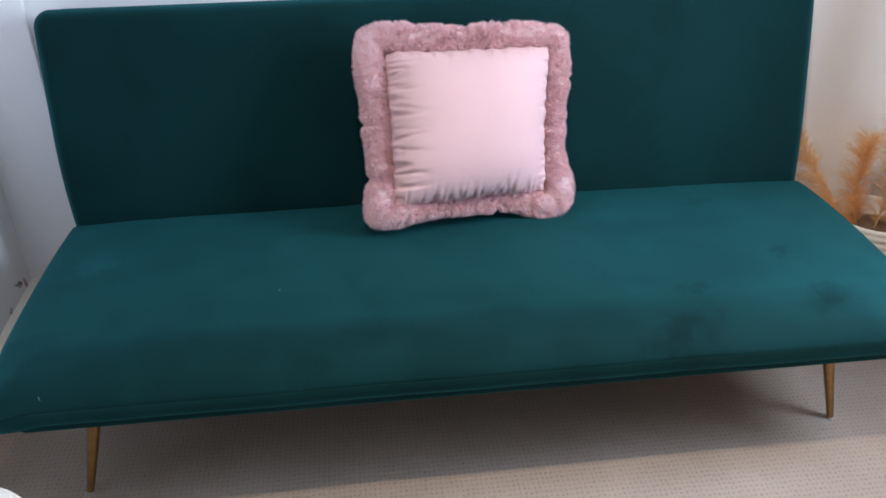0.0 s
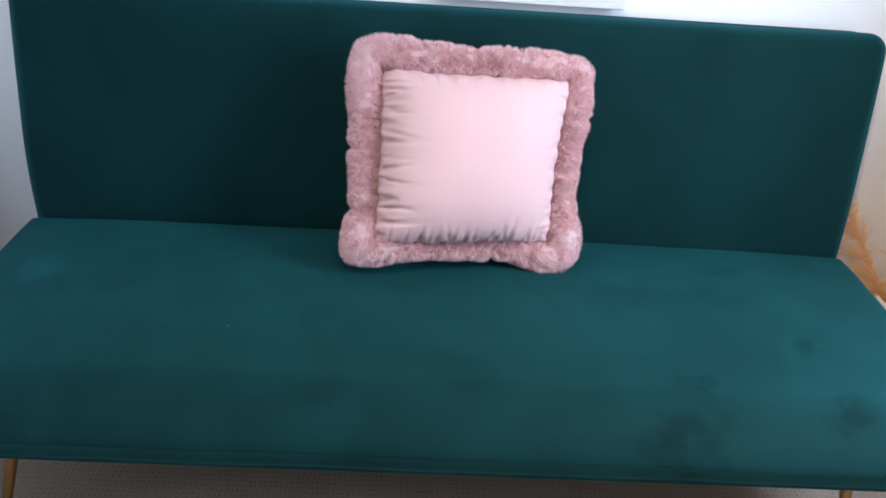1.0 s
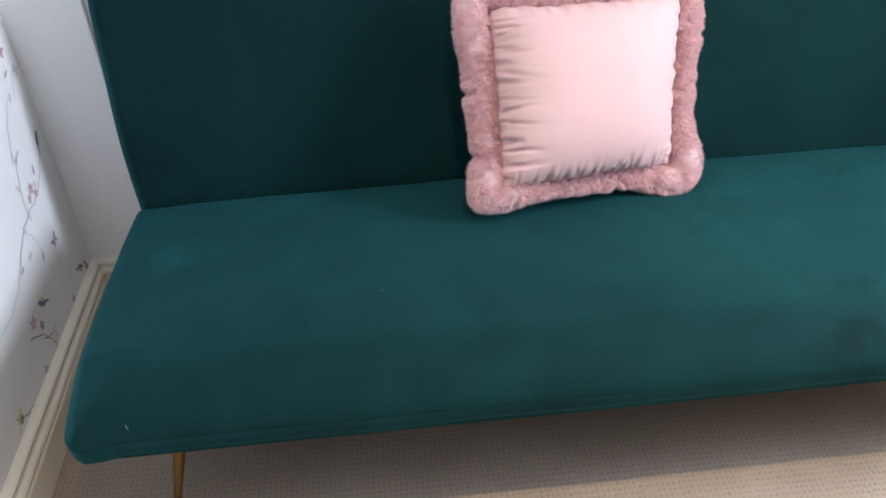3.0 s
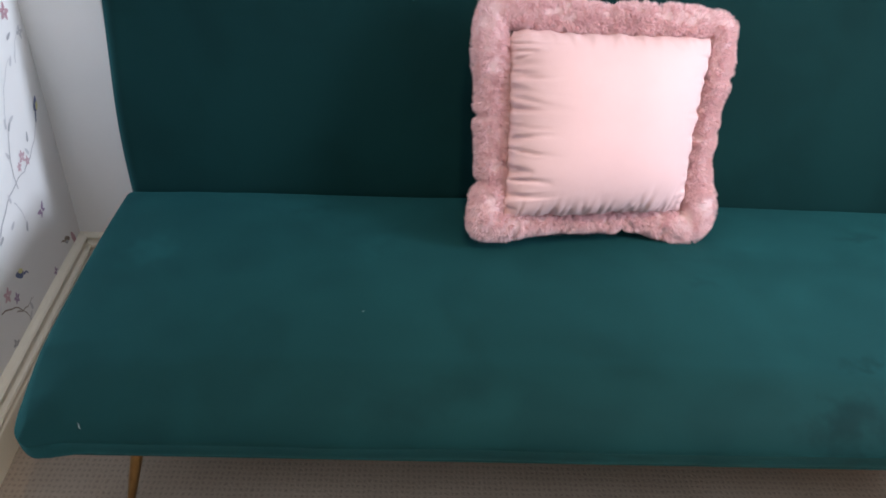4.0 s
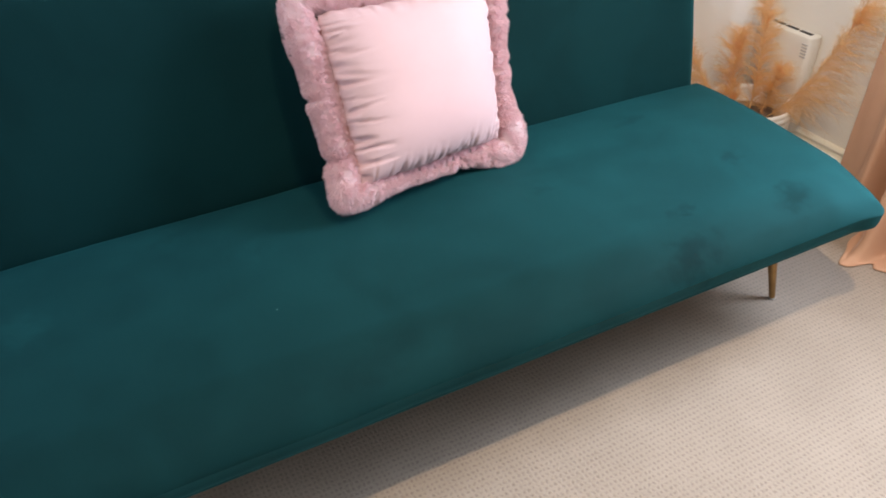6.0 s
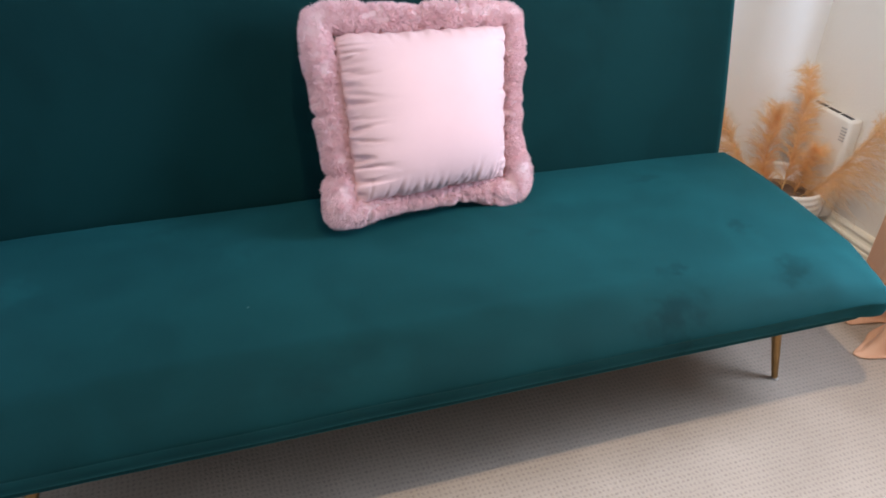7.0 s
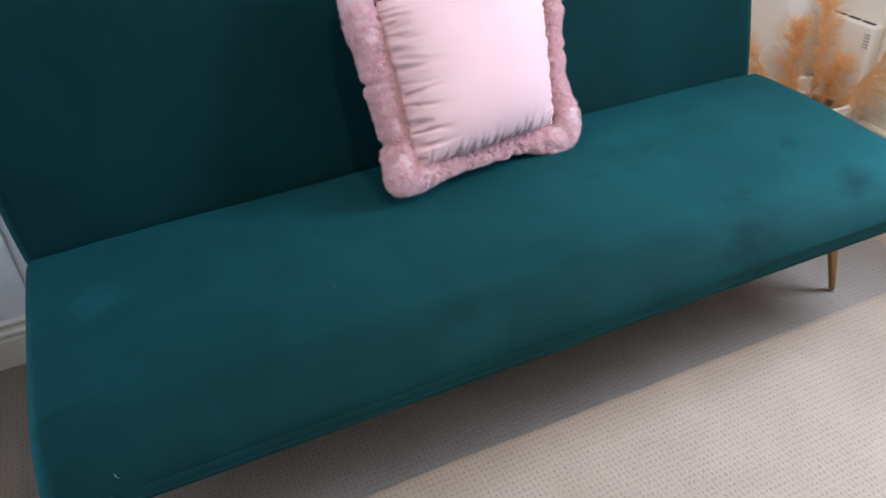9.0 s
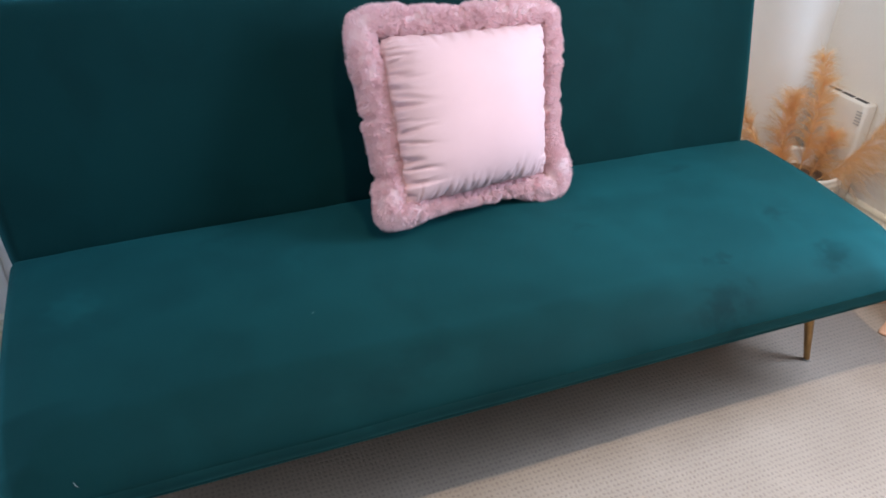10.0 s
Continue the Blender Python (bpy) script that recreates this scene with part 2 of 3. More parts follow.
def part(name, bm, material, parent=None, label="", smooth=False):
    mesh = bpy.data.meshes.new(name)
    bm.normal_update()
    bm.to_mesh(mesh)
    bm.free()
    mesh.materials.append(material)
    mesh.polygons.foreach_set("use_smooth", [smooth] * len(mesh.polygons))
    ob = new(name, mesh)
    if parent:
        ob.parent = parent
    return tagged(ob, label=label)


def thing(name, label, category, at=(0, 0, 0), kind="", group=""):
    ob = new(name)
    ob.location = at
    ob.empty_display_size = 0.05
    return tagged(ob, label, category, group, kind)


def block(name, lo, hi, material, parent=None, bevel=0.0, label="", segments=2):
    bm = bmesh.new()
    bmesh.ops.create_cube(bm, size=1)
    for v in bm.verts:
        v.co = Vector([lo[k] + (v.co[k] + 0.5) * (hi[k] - lo[k]) for k in range(3)])
    if bevel:
        bmesh.ops.bevel(bm, geom=list(bm.edges), offset=bevel, segments=segments, affect="EDGES", profile=0.5)
    return part(name, bm, material, parent, label)


def lattice_ticks(lo, hi, r, inner, edge):
    a = [lo + r * k / edge for k in range(edge)]
    b = list(np.linspace(lo + r, hi - r, inner))
    return a + b + [hi - r + r * (k + 1) / edge for k in range(edge)]


def rounded(lo, hi, r, inner, edge=6, shape=None):
    """Vertices and faces of a box with rounded edges (radii r along x, y, z); shape moves each vertex."""
    ticks = [lattice_ticks(lo[k], hi[k], r[k], inner[k], edge) for k in range(3)]
    n = [len(t) - 1 for t in ticks]
    index, verts, faces = {}, [], []

    def vert(i):
        if i not in index:
            index[i] = len(verts)
            pnt = np.array([ticks[k][i[k]] for k in range(3)])
            q = np.array([min(max(pnt[k], lo[k] + r[k]), hi[k] - r[k]) for k in range(3)])
            e = (pnt - q) / np.array(r)
            size = np.linalg.norm(e)
            if size > 1e-9:
                pnt = q + np.array(r) * e / size
            verts.append(shape(pnt) if shape else pnt)
        return index[i]

    for axis in range(3):
        u, v = (axis + 1) % 3, (axis + 2) % 3
        for side in (0, n[axis]):
            for a in range(n[u]):
                for b in range(n[v]):
                    quad = []
                    for da, db in ((0, 0), (1, 0), (1, 1), (0, 1)):
                        i = [0, 0, 0]
                        i[axis], i[u], i[v] = side, a + da, b + db
                        quad.append(vert(tuple(i)))
                    faces.append(quad if side else quad[::-1])
    return verts, faces


def sweep(points, radii, sides=8, closed=False, flat=1.0, up=(0, 0, 1)):
    """A tube through points; returns vertices and faces."""
    pts = [Vector(p) for p in points]
    verts, faces, n = [], [], len(pts)
    for i, p in enumerate(pts):
        a, b = pts[(i - 1) % n if closed else max(i - 1, 0)], pts[(i + 1) % n if closed else min(i + 1, n - 1)]
        d = (b - a).normalized()
        s = d.cross(Vector(up))
        s = s.normalized() if s.length > 1e-4 else d.orthogonal().normalized()
        w = s.cross(d).normalized()
        r = radii[i] if isinstance(radii, (list, tuple)) else radii
        for k in range(sides):
            c = 2 * math.pi * k / sides
            verts.append(p + s * (r * math.cos(c)) + w * (r * flat * math.sin(c)))
    for i in range(n if closed else n - 1):
        for k in range(sides):
            j = (i + 1) % n
            faces.append([i * sides + k, i * sides + (k + 1) % sides, j * sides + (k + 1) % sides, j * sides + k])
    if not closed:
        faces.append(list(range(sides))[::-1])
        faces.append([(n - 1) * sides + k for k in range(sides)])
    return verts, faces


def lathe(profile, sides=48):
    verts, faces = [], []
    for r, z in profile:
        for k in range(sides):
            c = 2 * math.pi * k / sides
            verts.append((r * math.cos(c), r * math.sin(c), z))
    for i in range(len(profile) - 1):
        for k in range(sides):
            faces.append([i * sides + k, i * sides + (k + 1) % sides, (i + 1) * sides + (k + 1) % sides, (i + 1) * sides + k])
    return verts, faces


def fuzz(p, scale, seed=0.0):
    return noise.noise(Vector(p) * scale + Vector((seed, seed * 1.7, -seed)))


# ---------------------------------------------------------------- the room
T = 0.12
tagged(block("floor", (XL - T, YF - T, -0.15), (XR + T, YB + T, 0.0), CARPET), "beige loop-pile wool carpet, fitted wall to wall", "floor", kind="structure")
tagged(block("ceiling", (XL - T, YF - T, ZC), (XR + T, YB + T, ZC + 0.12), CEIL), "flat white painted ceiling", "ceiling", kind="structure")
tagged(block("wall_north", (XL - T, YB, 0), (XR + T, YB + T, ZC), PAINT), "plain white painted plaster wall behind the sofa", "wall", kind="structure")
tagged(block("wall_south", (XL - T, YF - T, 0), (XR + T, YF, ZC), FAR), "unseen far wall, given dark grey-green to cut bounced light", "wall", kind="structure")
casing = block("wall_casing", (XL - 0.02, YB - 0.012, 0), (-0.953, YB + 0.02, ZC), PAINT, None, 0.003)
tagged(casing, "narrow white painted boxed-in strip of wall in the corner", "wall", kind="structure")
bm = bmesh.new()
for v in bmesh.ops.create_cube(bm, size=1)["verts"]:
    y = YB if v.co.y > 0 else YF
    v.co = Vector((west(y) if v.co.x > 0 else XL - T, y, ZC if v.co.z > 0 else 0))
wall_west = tagged(part("wall_west", bm, PAPER), "white wallpaper printed with blossom, thin branches and small coloured marks", "wall", kind="structure")
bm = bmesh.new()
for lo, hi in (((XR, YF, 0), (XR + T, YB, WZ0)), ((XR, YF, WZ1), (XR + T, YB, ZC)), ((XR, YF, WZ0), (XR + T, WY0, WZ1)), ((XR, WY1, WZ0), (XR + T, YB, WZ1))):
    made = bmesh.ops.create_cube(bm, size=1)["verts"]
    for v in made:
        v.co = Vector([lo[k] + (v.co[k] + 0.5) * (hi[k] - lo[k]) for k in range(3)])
tagged(part("wall_east", bm, WARM_LIT_PAINT), "plain painted wall with a window opening, warm light put into its colour", "wall", kind="structure")

# window: frame, mullion, panes, sill
window = thing("window_1", "white framed window letting in cool daylight", "window", (XR + 0.07, (WY0 + WY1) / 2, WZ0), kind="structure")
bw, bh = (WY1 - WY0) / 2, WZ1 - WZ0
for lo, hi in (((-0.03, -bw, 0), (0.03, bw, 0.06)), ((-0.03, -bw, bh - 0.06), (0.03, bw, bh)), ((-0.03, -bw, 0.06), (0.03, -bw + 0.06, bh - 0.06)), ((-0.03, bw - 0.06, 0.06), (0.03, bw, bh - 0.06)), ((-0.028, -0.03, 0.06), (0.028, 0.03, bh - 0.06))):
    block("window_frame", lo, hi, UPVC, window, 0.006)
block("window_sill", (-0.12, -bw - 0.04, -0.03), (-0.0605, bw + 0.04, 0.0), UPVC, window, 0.006)
glass = bpy.data.materials.new("window_glass")
glass.use_nodes = True
glass.node_tree.nodes["Principled BSDF"].inputs["Transmission Weight"].default_value = 1.0
glass.node_tree.nodes["Principled BSDF"].inputs["Roughness"].default_value = 0.0
for s in (-1, 1):
    pane = block("pane", (0.012, min(s * 0.03, s * (bw - 0.06)), 0.06), (0.018, max(s * 0.03, s * (bw - 0.06)), bh - 0.06), glass, window)
    pane.visible_shadow = False


# skirting boards: moulded profile, run along three walls
def skirting(name, a, b, inward, label, trim_a=0.0, trim_b=0.0, thick=1.0, tall=1.0):
    """A moulded board from a to b on the floor; inward is the way into the room. Mitred at corners by trim."""
    profile = [(0, 0), (0.018, 0), (0.018, 0.086), (0.0165, 0.090), (0.0125, 0.0915), (0.0125, 0.097), (0.016, 0.099), (0.0175, 0.104), (0.0155, 0.110), (0.0105, 0.114), (0.0085, 0.120), (0.0095, 0.126), (0.0125, 0.130), (0.0125, 0.1345), (0.010, 0.139), (0.006, 0.1425), (0.0, 0.144)]
    profile = [(r * thick, z * tall) for r, z in profile]
    a, b, inward = Vector(a), Vector(b), Vector(inward)
    d = (b - a).normalized()
    verts, faces, n = [], [], len(profile)
    steps = 2
    for i in range(steps):
        for r, z in profile:
            base = (a + d * (r * trim_a)) if i == 0 else (b - d * (r * trim_b))
            verts.append(base + inward * r + Vector((0, 0, z)))
    for k in range(n - 1):
        faces.append([k, k + 1, n + k + 1, n + k])
    faces += [list(range(n))[::-1], [n + k for k in range(n)]]
    ob = obj(name, verts, faces, GLOSS, None, "", smooth=False)
    return tagged(ob, label, "skirting board", kind="structure")


skirting("baseboard_casing", (XL, YB - 0.0125, 0), (-0.953, YB - 0.0125, 0), (0, -1, 0), "cream gloss-painted moulded skirting board in the corner", 1, 0, 1.0, 0.86)
skirting("baseboard_north", (-0.951, YB - 0.0005, 0), (XR, YB - 0.0005, 0), (0, -1, 0), "cream gloss-painted moulded skirting board behind the sofa", 0, 1, 1.0, 0.94)
skirting("baseboard_west", (west(YF) + 0.0005, YF, 0), (XL + 0.0005, YB, 0), (1, SKEW, 0), "cream gloss-painted moulded skirting board below wallpaper", 1, 1, 1.5, 0.86)
skirting("baseboard_east", (XR - 0.0005, YF, 0), (XR - 0.0005, YB, 0), (-1, 0, 0), "cream gloss-painted moulded skirting board beside the curtain", 1, 1, 1.0, 0.97)

# recessed ceiling spotlight
downlight = thing("ceiling_spotlight", "small white recessed ceiling spotlight, switched on", "ceiling light", (BULB[0], BULB[1], ZC - 0.001))
v, f = lathe([(0.036, 0.0), (0.036, -0.004), (0.050, -0.006), (0.056, -0.002), (0.056, 0.0)], 40)
obj("bezel", v, f, PLASTIC, downlight)

# ---------------------------------------------------------------- sofa bed
sofa = thing("sofa_bed", "dark green velvet sofa bed with brass tapered legs", "sofa", (0, 0.2, 0))
SX, SY0, SY1, SZ0, SZ1 = 0.898, -0.130, 0.575, 0.294, 0.388
OY = 0.2                                                     # the thing's own origin


def seat_shape(p):
    x, y, z = p
    u, v = x / SX, (y - (SY0 + SY1) / 2) / ((SY1 - SY0) / 2)
    if z > 0.33:
        k = (z - 0.33) / (SZ1 - 0.33)
        z += k * (0.018 * (1 - u ** 4) * (1 - v ** 2) - 0.012 * max(v, 0) ** 3)
        z += k * (0.004 * fuzz((x, y, 0), 3.0) + 0.0012 * fuzz((x, y, 0), 11.0, 3))
    edge = max(0.0, min((SX - abs(x)) + 0.060 * (1 + v), y - SY0))
    if z > 0.33:
        z -= 0.030 * max(0.0, 1 - edge / 0.12) ** 2 * (z - 0.33) / (SZ1 - 0.33)
        z -= (0.005 * min(1.0, max(0.0, (y - 0.466) / 0.014)) + 0.055 * min(1.0, max(0.0, (y - 0.476) / 0.007))) * k
    corner = max(0.0, 1 - (SX - abs(x)) / 0.15) * max(0.0, 1 - (y - SY0) / 0.15)
    if z > 0.33:
        z -= 0.030 * corner * k
    if v < -0.8:                                             # the lower band of the front turns in under a crease
        y += 0.011 * min(1.0, max(0.0, (0.338 - z) / 0.012)) * min(1.0, max(0.0, (0.860 - abs(x)) / 0.05))
    x *= 1 - 0.008 * max(0, -v) ** 2 - 0.020 * max(0, -v) ** 7
    y += 0.004 * fuzz((x, 0, z), 4.0, 7) * (1 if v < 0 else 0)
    y -= 0.006 * math.sin(min(1, max(0, (z - SZ0) / (SZ1 - SZ0))) * math.pi) * (1 if v < -0.8 else 0)
    return (x, y - OY, max(z, SZ0))


v, f = rounded((-SX, SY0, SZ0 - 0.036), (SX, SY1, SZ1 + 0.004), (0.024, 0.034, 0.050), (90, 120, 3), 7, seat_shape)
seat = obj("seat_cushion", v, f, VELVET, sofa, "deep green velvet seat with brushed marks")


def ring(x0, x1, y0, y1, r, z, n=10):
    pts = []
    for cx, cy, a0 in ((x1 - r, y0 + r, -90), (x1 - r, y1 - r, 0), (x0 + r, y1 - r, 90), (x0 + r, y0 + r, 180)):
        for k in range(n + 1):
            a = radians(a0 + 90 * k / n)
            pts.append((cx + r * math.cos(a), cy + r * math.sin(a), z))
    return pts


v, f = sweep(ring(-SX * 0.990 + 0.003, SX * 0.990 - 0.003, SY0 - OY + 0.016, SY1 - OY - 0.01, 0.036, SZ0 + 0.002), 0.0030, 8, closed=True)
obj("piping", v, f, VELVET, seat)
v, f = rounded((-0.850, -0.098 - OY, 0.258), (0.850, 0.50 - OY, 0.312), (0.02, 0.02, 0.012), (12, 6, 2), 4)
obj("base_frame", v, f, VELVET, sofa, "dark green fabric-covered underframe")

# backrest, leaning back
BX, BH, BT, LEANING = 0.914, 0.538, 0.100, 12.0
HINGE = Matrix.Translation((0, 0.488 - OY, 0.325)) @ Matrix.Rotation(radians(-LEANING), 4, "X")


def back_shape(p):
    x, y, z = p                                              # z up the back, y into it
    u, w = x / BX, (z - BH / 2) / (BH / 2)
    if y < BT * 0.5:
        y -= 0.016 * (1 - u ** 6) * (1 - w ** 2) * (1 - y / (BT * 0.5)) + 0.003 * fuzz((x, z, 0), 3.2, 5) + 0.0010 * fuzz((x, z, 0), 12, 9)
    x *= 1 - (0.022 if x < 0 else 0.010) * max(0, -w) ** 2 - 0.004 * max(0, w) ** 3
    z += 0.0025 * fuzz((x, 0, 0), 5.0, 2) * max(0, w)
    return HINGE @ Vector((x, y, z))


v, f = rounded((-BX, 0, 0), (BX, BT, BH), (0.036, 0.042, 0.040), (90, 2, 26), 7, back_shape)
back = obj("backrest", v, f, VELVET, sofa, "deep green velvet backrest, darker towards one end")
pts = [HINGE @ Vector((x, BT * 0.93, z)) for x, z, _ in [(q[0], q[1], 0) for q in ring(-BX * 0.985, BX * 0.985, 0.004, BH - 0.003, 0.038, 0)]]
v, f = sweep(pts, 0.004, 8, closed=True, up=(0, 1, 0.2))
obj("piping", v, f, VELVET, back)


def leg(name, foot, top):
    foot, top = Vector(foot), Vector(top)
    d = (top - foot).normalized()
    n, verts, faces = 20, [], []
    stations = [(0.004, 0.0066), (0.0065, 0.0074), (0.010, 0.0074), (0.030, 0.0080), (0.10, 0.0104), ((top - foot).length * 0.75, 0.0132), ((top - foot).length, 0.0150)]
    s = d.orthogonal().normalized()
    w = d.cross(s)
    for t, r in stations:
        c = foot + d * t
        for k in range(n):
            a = 2 * math.pi * k / n
            verts.append(c + s * (r * math.cos(a)) + w * (r * math.sin(a)))
    for i in range(len(stations) - 1):
        for k in range(n):
            faces.append([i * n + k, i * n + (k + 1) % n, (i + 1) * n + (k + 1) % n, (i + 1) * n + k])
    faces += [list(range(n))[::-1], [(len(stations) - 1) * n + k for k in range(n)]]
    ob = obj(name, verts, faces, BRASS, sofa, "tapered leg in aged brass")
    v2, f2 = lathe([(0.0, 0.0), (0.0085, 0.0), (0.0092, 0.002), (0.0085, 0.0045), (0.0, 0.0045)], 20)
    obj("foot_glide", [Vector(q) + foot for q in v2], f2, RUBBER, ob, "small pale plastic foot glide")


for sx in (-1, 1):
    leg("leg", (sx * 0.810, 0.021 + 0.009 * sx - OY, 0.0), (sx * 0.748, 0.042 - OY, 0.262))
    leg("leg", (sx * 0.800, 0.440 - OY, 0.0), (sx * 0.745, 0.420 - OY, 0.262))
# folding mechanism below the seat
for sx in (1,):
    v, f = rounded((sx * 0.462 - 0.024, -0.020 - OY, 0.205), (sx * 0.462 + 0.024, 0.42 - OY, 0.262), (0.008, 0.008, 0.008), (2, 3, 2), 2)
    obj("hinge_bracket", v, f, BLACK, sofa, "black steel folding bracket", smooth=False)

# ---------------------------------------------------------------- cushion
cushion = thing("cushion", "pale pink velvet cushion with fluffy faux-fur border", "cushion", (0.033, 0.33, 0.40))
# the four corners of the velvet panel: lower pair, then upper pair
CORNERS = [Vector(q) - cushion.location for q in ((-0.143, 0.280, 0.478), (0.195, 0.337, 0.468), (-0.143, 0.440, 0.766), (0.213, 0.440, 0.764))]
CU = (CORNERS[1] - CORNERS[0] + CORNERS[3] - CORNERS[2]) / 4
CV = (CORNERS[2] - CORNERS[0] + CORNERS[3] - CORNERS[1]) / 4
CN = CU.cross(CV).normalized()


def on_cushion(a, b, h):
    """a, b run -1 to 1 over the panel, h is metres out of its front."""
    low = CORNERS[0].lerp(CORNERS[1], (a + 1) / 2)
    high = CORNERS[2].lerp(CORNERS[3], (a + 1) / 2)
    return low.lerp(high, (b + 1) / 2) + CN * h


def gathers(a, b):
    """Creases that start at the seams and die out towards the middle."""
    h = 0.0
    for edge, run, amp, reach, freq, seed in ((a + 1, b, 0.0200, 0.34, 5.6, 1.0), (b + 1, a, 0.0130, 0.22, 6.0, 2.0), (1 - a, b, 0.0110, 0.18, 5.2, 3.0), (1 - b, a, 0.0060, 0.16, 4.2, 4.0)):
        fan = run + 0.25 * edge * (noise.noise(Vector((run * 2.0, seed, 0))))
        wave = noise.noise(Vector((fan * freq, edge * 1.1, seed))) + 0.5 * noise.noise(Vector((fan * freq * 2.1, edge * 1.6, seed + 9)))
        length = reach * (0.50 + 0.8 * abs(noise.noise(Vector((run * 3.1, 0, seed + 4)))))
        fold = 0.35 - max(0.0, 1 - abs(wave) / 0.22) ** 1.2 + 0.4 * noise.noise(Vector((fan * 3.0, edge, seed + 20)))
        h += amp * fold * math.exp(-(edge / length) ** 1.6) * (1 - min(1.0, abs(run)) ** 6)
    rim = min(1 - abs(a), 1 - abs(b))
    return h * min(1.0, max(0.0, rim) / 0.05) * (1 - 0.85 * abs(a * b) ** 4)


def puff(a, b, depth):
    return depth * (max(0, 1 - abs(a) ** 2.5) * max(0, 1 - abs(b) ** 2.6)) ** 0.58


N = 110
grid = [-math.cos(math.pi * k / N) * 0.35 + 0.65 * (-1 + 2 * k / N) for k in range(N + 1)]
verts, faces = [], []
for depth, flip in ((0.082, 0), (-0.105, 1)):
    start = len(verts)
    for a in grid:
        for b in grid:
            rim_a, rim_b = max(0, abs(a) - 0.80) / 0.20, max(0, abs(b) - 0.80) / 0.20
            wob = 1 + rim_a * (0.016 * math.sin(b * 30 + 3 * fuzz((0, b, a), 2.0)) * (0.4 + abs(fuzz((b, 0, a), 3.0))) + 0.025 * fuzz((b, 1, a), 2.2, 6)) - 0.030 * rim_a * rim_b
            wob_b = 1 + rim_b * (0.016 * math.sin(a * 28 + 3 * fuzz((a, 0, b), 2.0)) * (0.4 + abs(fuzz((a, 0, b), 3.0))) + 0.025 * fuzz((a, 2, b), 2.2, 8)) - 0.030 * rim_a * rim_b
            pinch = 1.025 - (0.060 if a > 0 else 0.030) * (1 - b * b) * abs(a) ** 6
            pinch_b = 1.025 - 0.030 * (1 - a * a) * abs(b) ** 6
            h = puff(a, b, depth) + (gathers(a, b) if not flip else 0)
            verts.append(on_cushion(a * pinch * wob, b * pinch_b * wob_b, h))
    for i in range(N):
        for j in range(N):
            q = [start + i * (N + 1) + j, start + (i + 1) * (N + 1) + j, start + (i + 1) * (N + 1) + j + 1, start + i * (N + 1) + j + 1]
            faces.append(q[::-1] if flip else q)
obj("panel", verts, faces, PINK, cushion, "smooth pale pink velvet panel with gathered edges")


# fur border: a lumpy flattened tube with many fine hairs standing on it
def border_point(s):
    """s runs 0 to 4 round the four sides, starting at the lower left corner. Returns a, b and the outward way."""
    s = s % 4
    k, t = int(s), s % 1
    corner = [(-1, -1), (1, -1), (1, 1), (-1, 1), (-1, -1)]
    (a0, b0), (a1, b1) = corner[k], corner[k + 1]
    return a0 + (a1 - a0) * t, b0 + (b1 - b0) * t


def border_frame(s):
    a, b = border_point(s)
    out = Vector((a ** 9, b ** 9)).normalized()
    lump = fuzz((a * 1.0, b * 1.0, 0.3), 2.6, 4) + 0.6 * fuzz((a, b, 0.7), 6.0, 8)
    width = 0.0265 + 0.0030 * lump - (0.0030 + 0.0030 * math.exp(-((b + 0.1) / 0.45) ** 2)) * max(0, a) ** 4 - 0.0100 * max(0, -b) ** 8 + 0.0012 * max(0, -a) ** 4
    width += math.exp(-((a + 1) ** 2 + (b + 1) ** 2) / 0.06) * 0.0135 + math.exp(-((a - 1) ** 2 + (b + 1) ** 2) / 0.09) * 0.0200 + math.exp(-((a - 1) ** 2 + (b - 0.75) ** 2) / 0.12) * 0.0030 + math.exp(-((a + 1) ** 2 + (b - 0.9) ** 2) / 0.16) * 0.0040
    # the seams where lengths of trim meet pull the roll in
    for sa, sb in ((-0.02, 1), (-1, -0.62), (0.36, -1), (1, 0.55), (-1, 0.1)):
        width -= 0.0048 * math.exp(-((a - sa) ** 2 + (b - sb) ** 2) / 0.0022)
    c = on_cushion(a, b, -0.012 + 0.004 * lump)
    low = math.exp(-((a + 1) ** 2 + (b + 1) ** 2) / 0.10)   # the lower corner sits bunched up on the seat
    c = c + CV.normalized() * (0.003 * low) - CU.normalized() * (0.009 * low)
    o = (CU.normalized() * out.x + CV.normalized() * out.y).normalized()
    corner = (1 + 0.10 * max(0, b) * max(0, -a) - 0.05 * max(0, b) * max(0, a) - 0.40 * max(0, -b) * max(0, -a)) + 0.28 * (2 * abs(out.x * out.y)) ** 2
    return c + o * (width * 0.92 * corner), o, width


SEG, SIDES = 420, 28
centre = [border_frame(4 * i / SEG) for i in range(SEG)]
verts, faces = [], []
for i, (c, o, w) in enumerate(centre):
    for k in range(SIDES):
        ang = 2 * math.pi * k / SIDES
        r = 1 + 0.10 * fuzz((c.x + 0.2 * math.cos(ang), c.y, c.z + 0.2 * math.sin(ang)), 30, 3)
        verts.append(c + o * (w * r * math.cos(ang)) + CN * (w * 0.86 * r * math.sin(ang)))
for i in range(SEG):
    for k in range(SIDES):
        j = (i + 1) % SEG
        faces.append([i * SIDES + k, i * SIDES + (k + 1) % SIDES, j * SIDES + (k + 1) % SIDES, j * SIDES + k])
trim = obj("fur_border", verts, faces, FUR, cushion, "fluffy dusty-pink faux-fur border")
rng = np.random.default_rng(7)
verts, faces = [], []
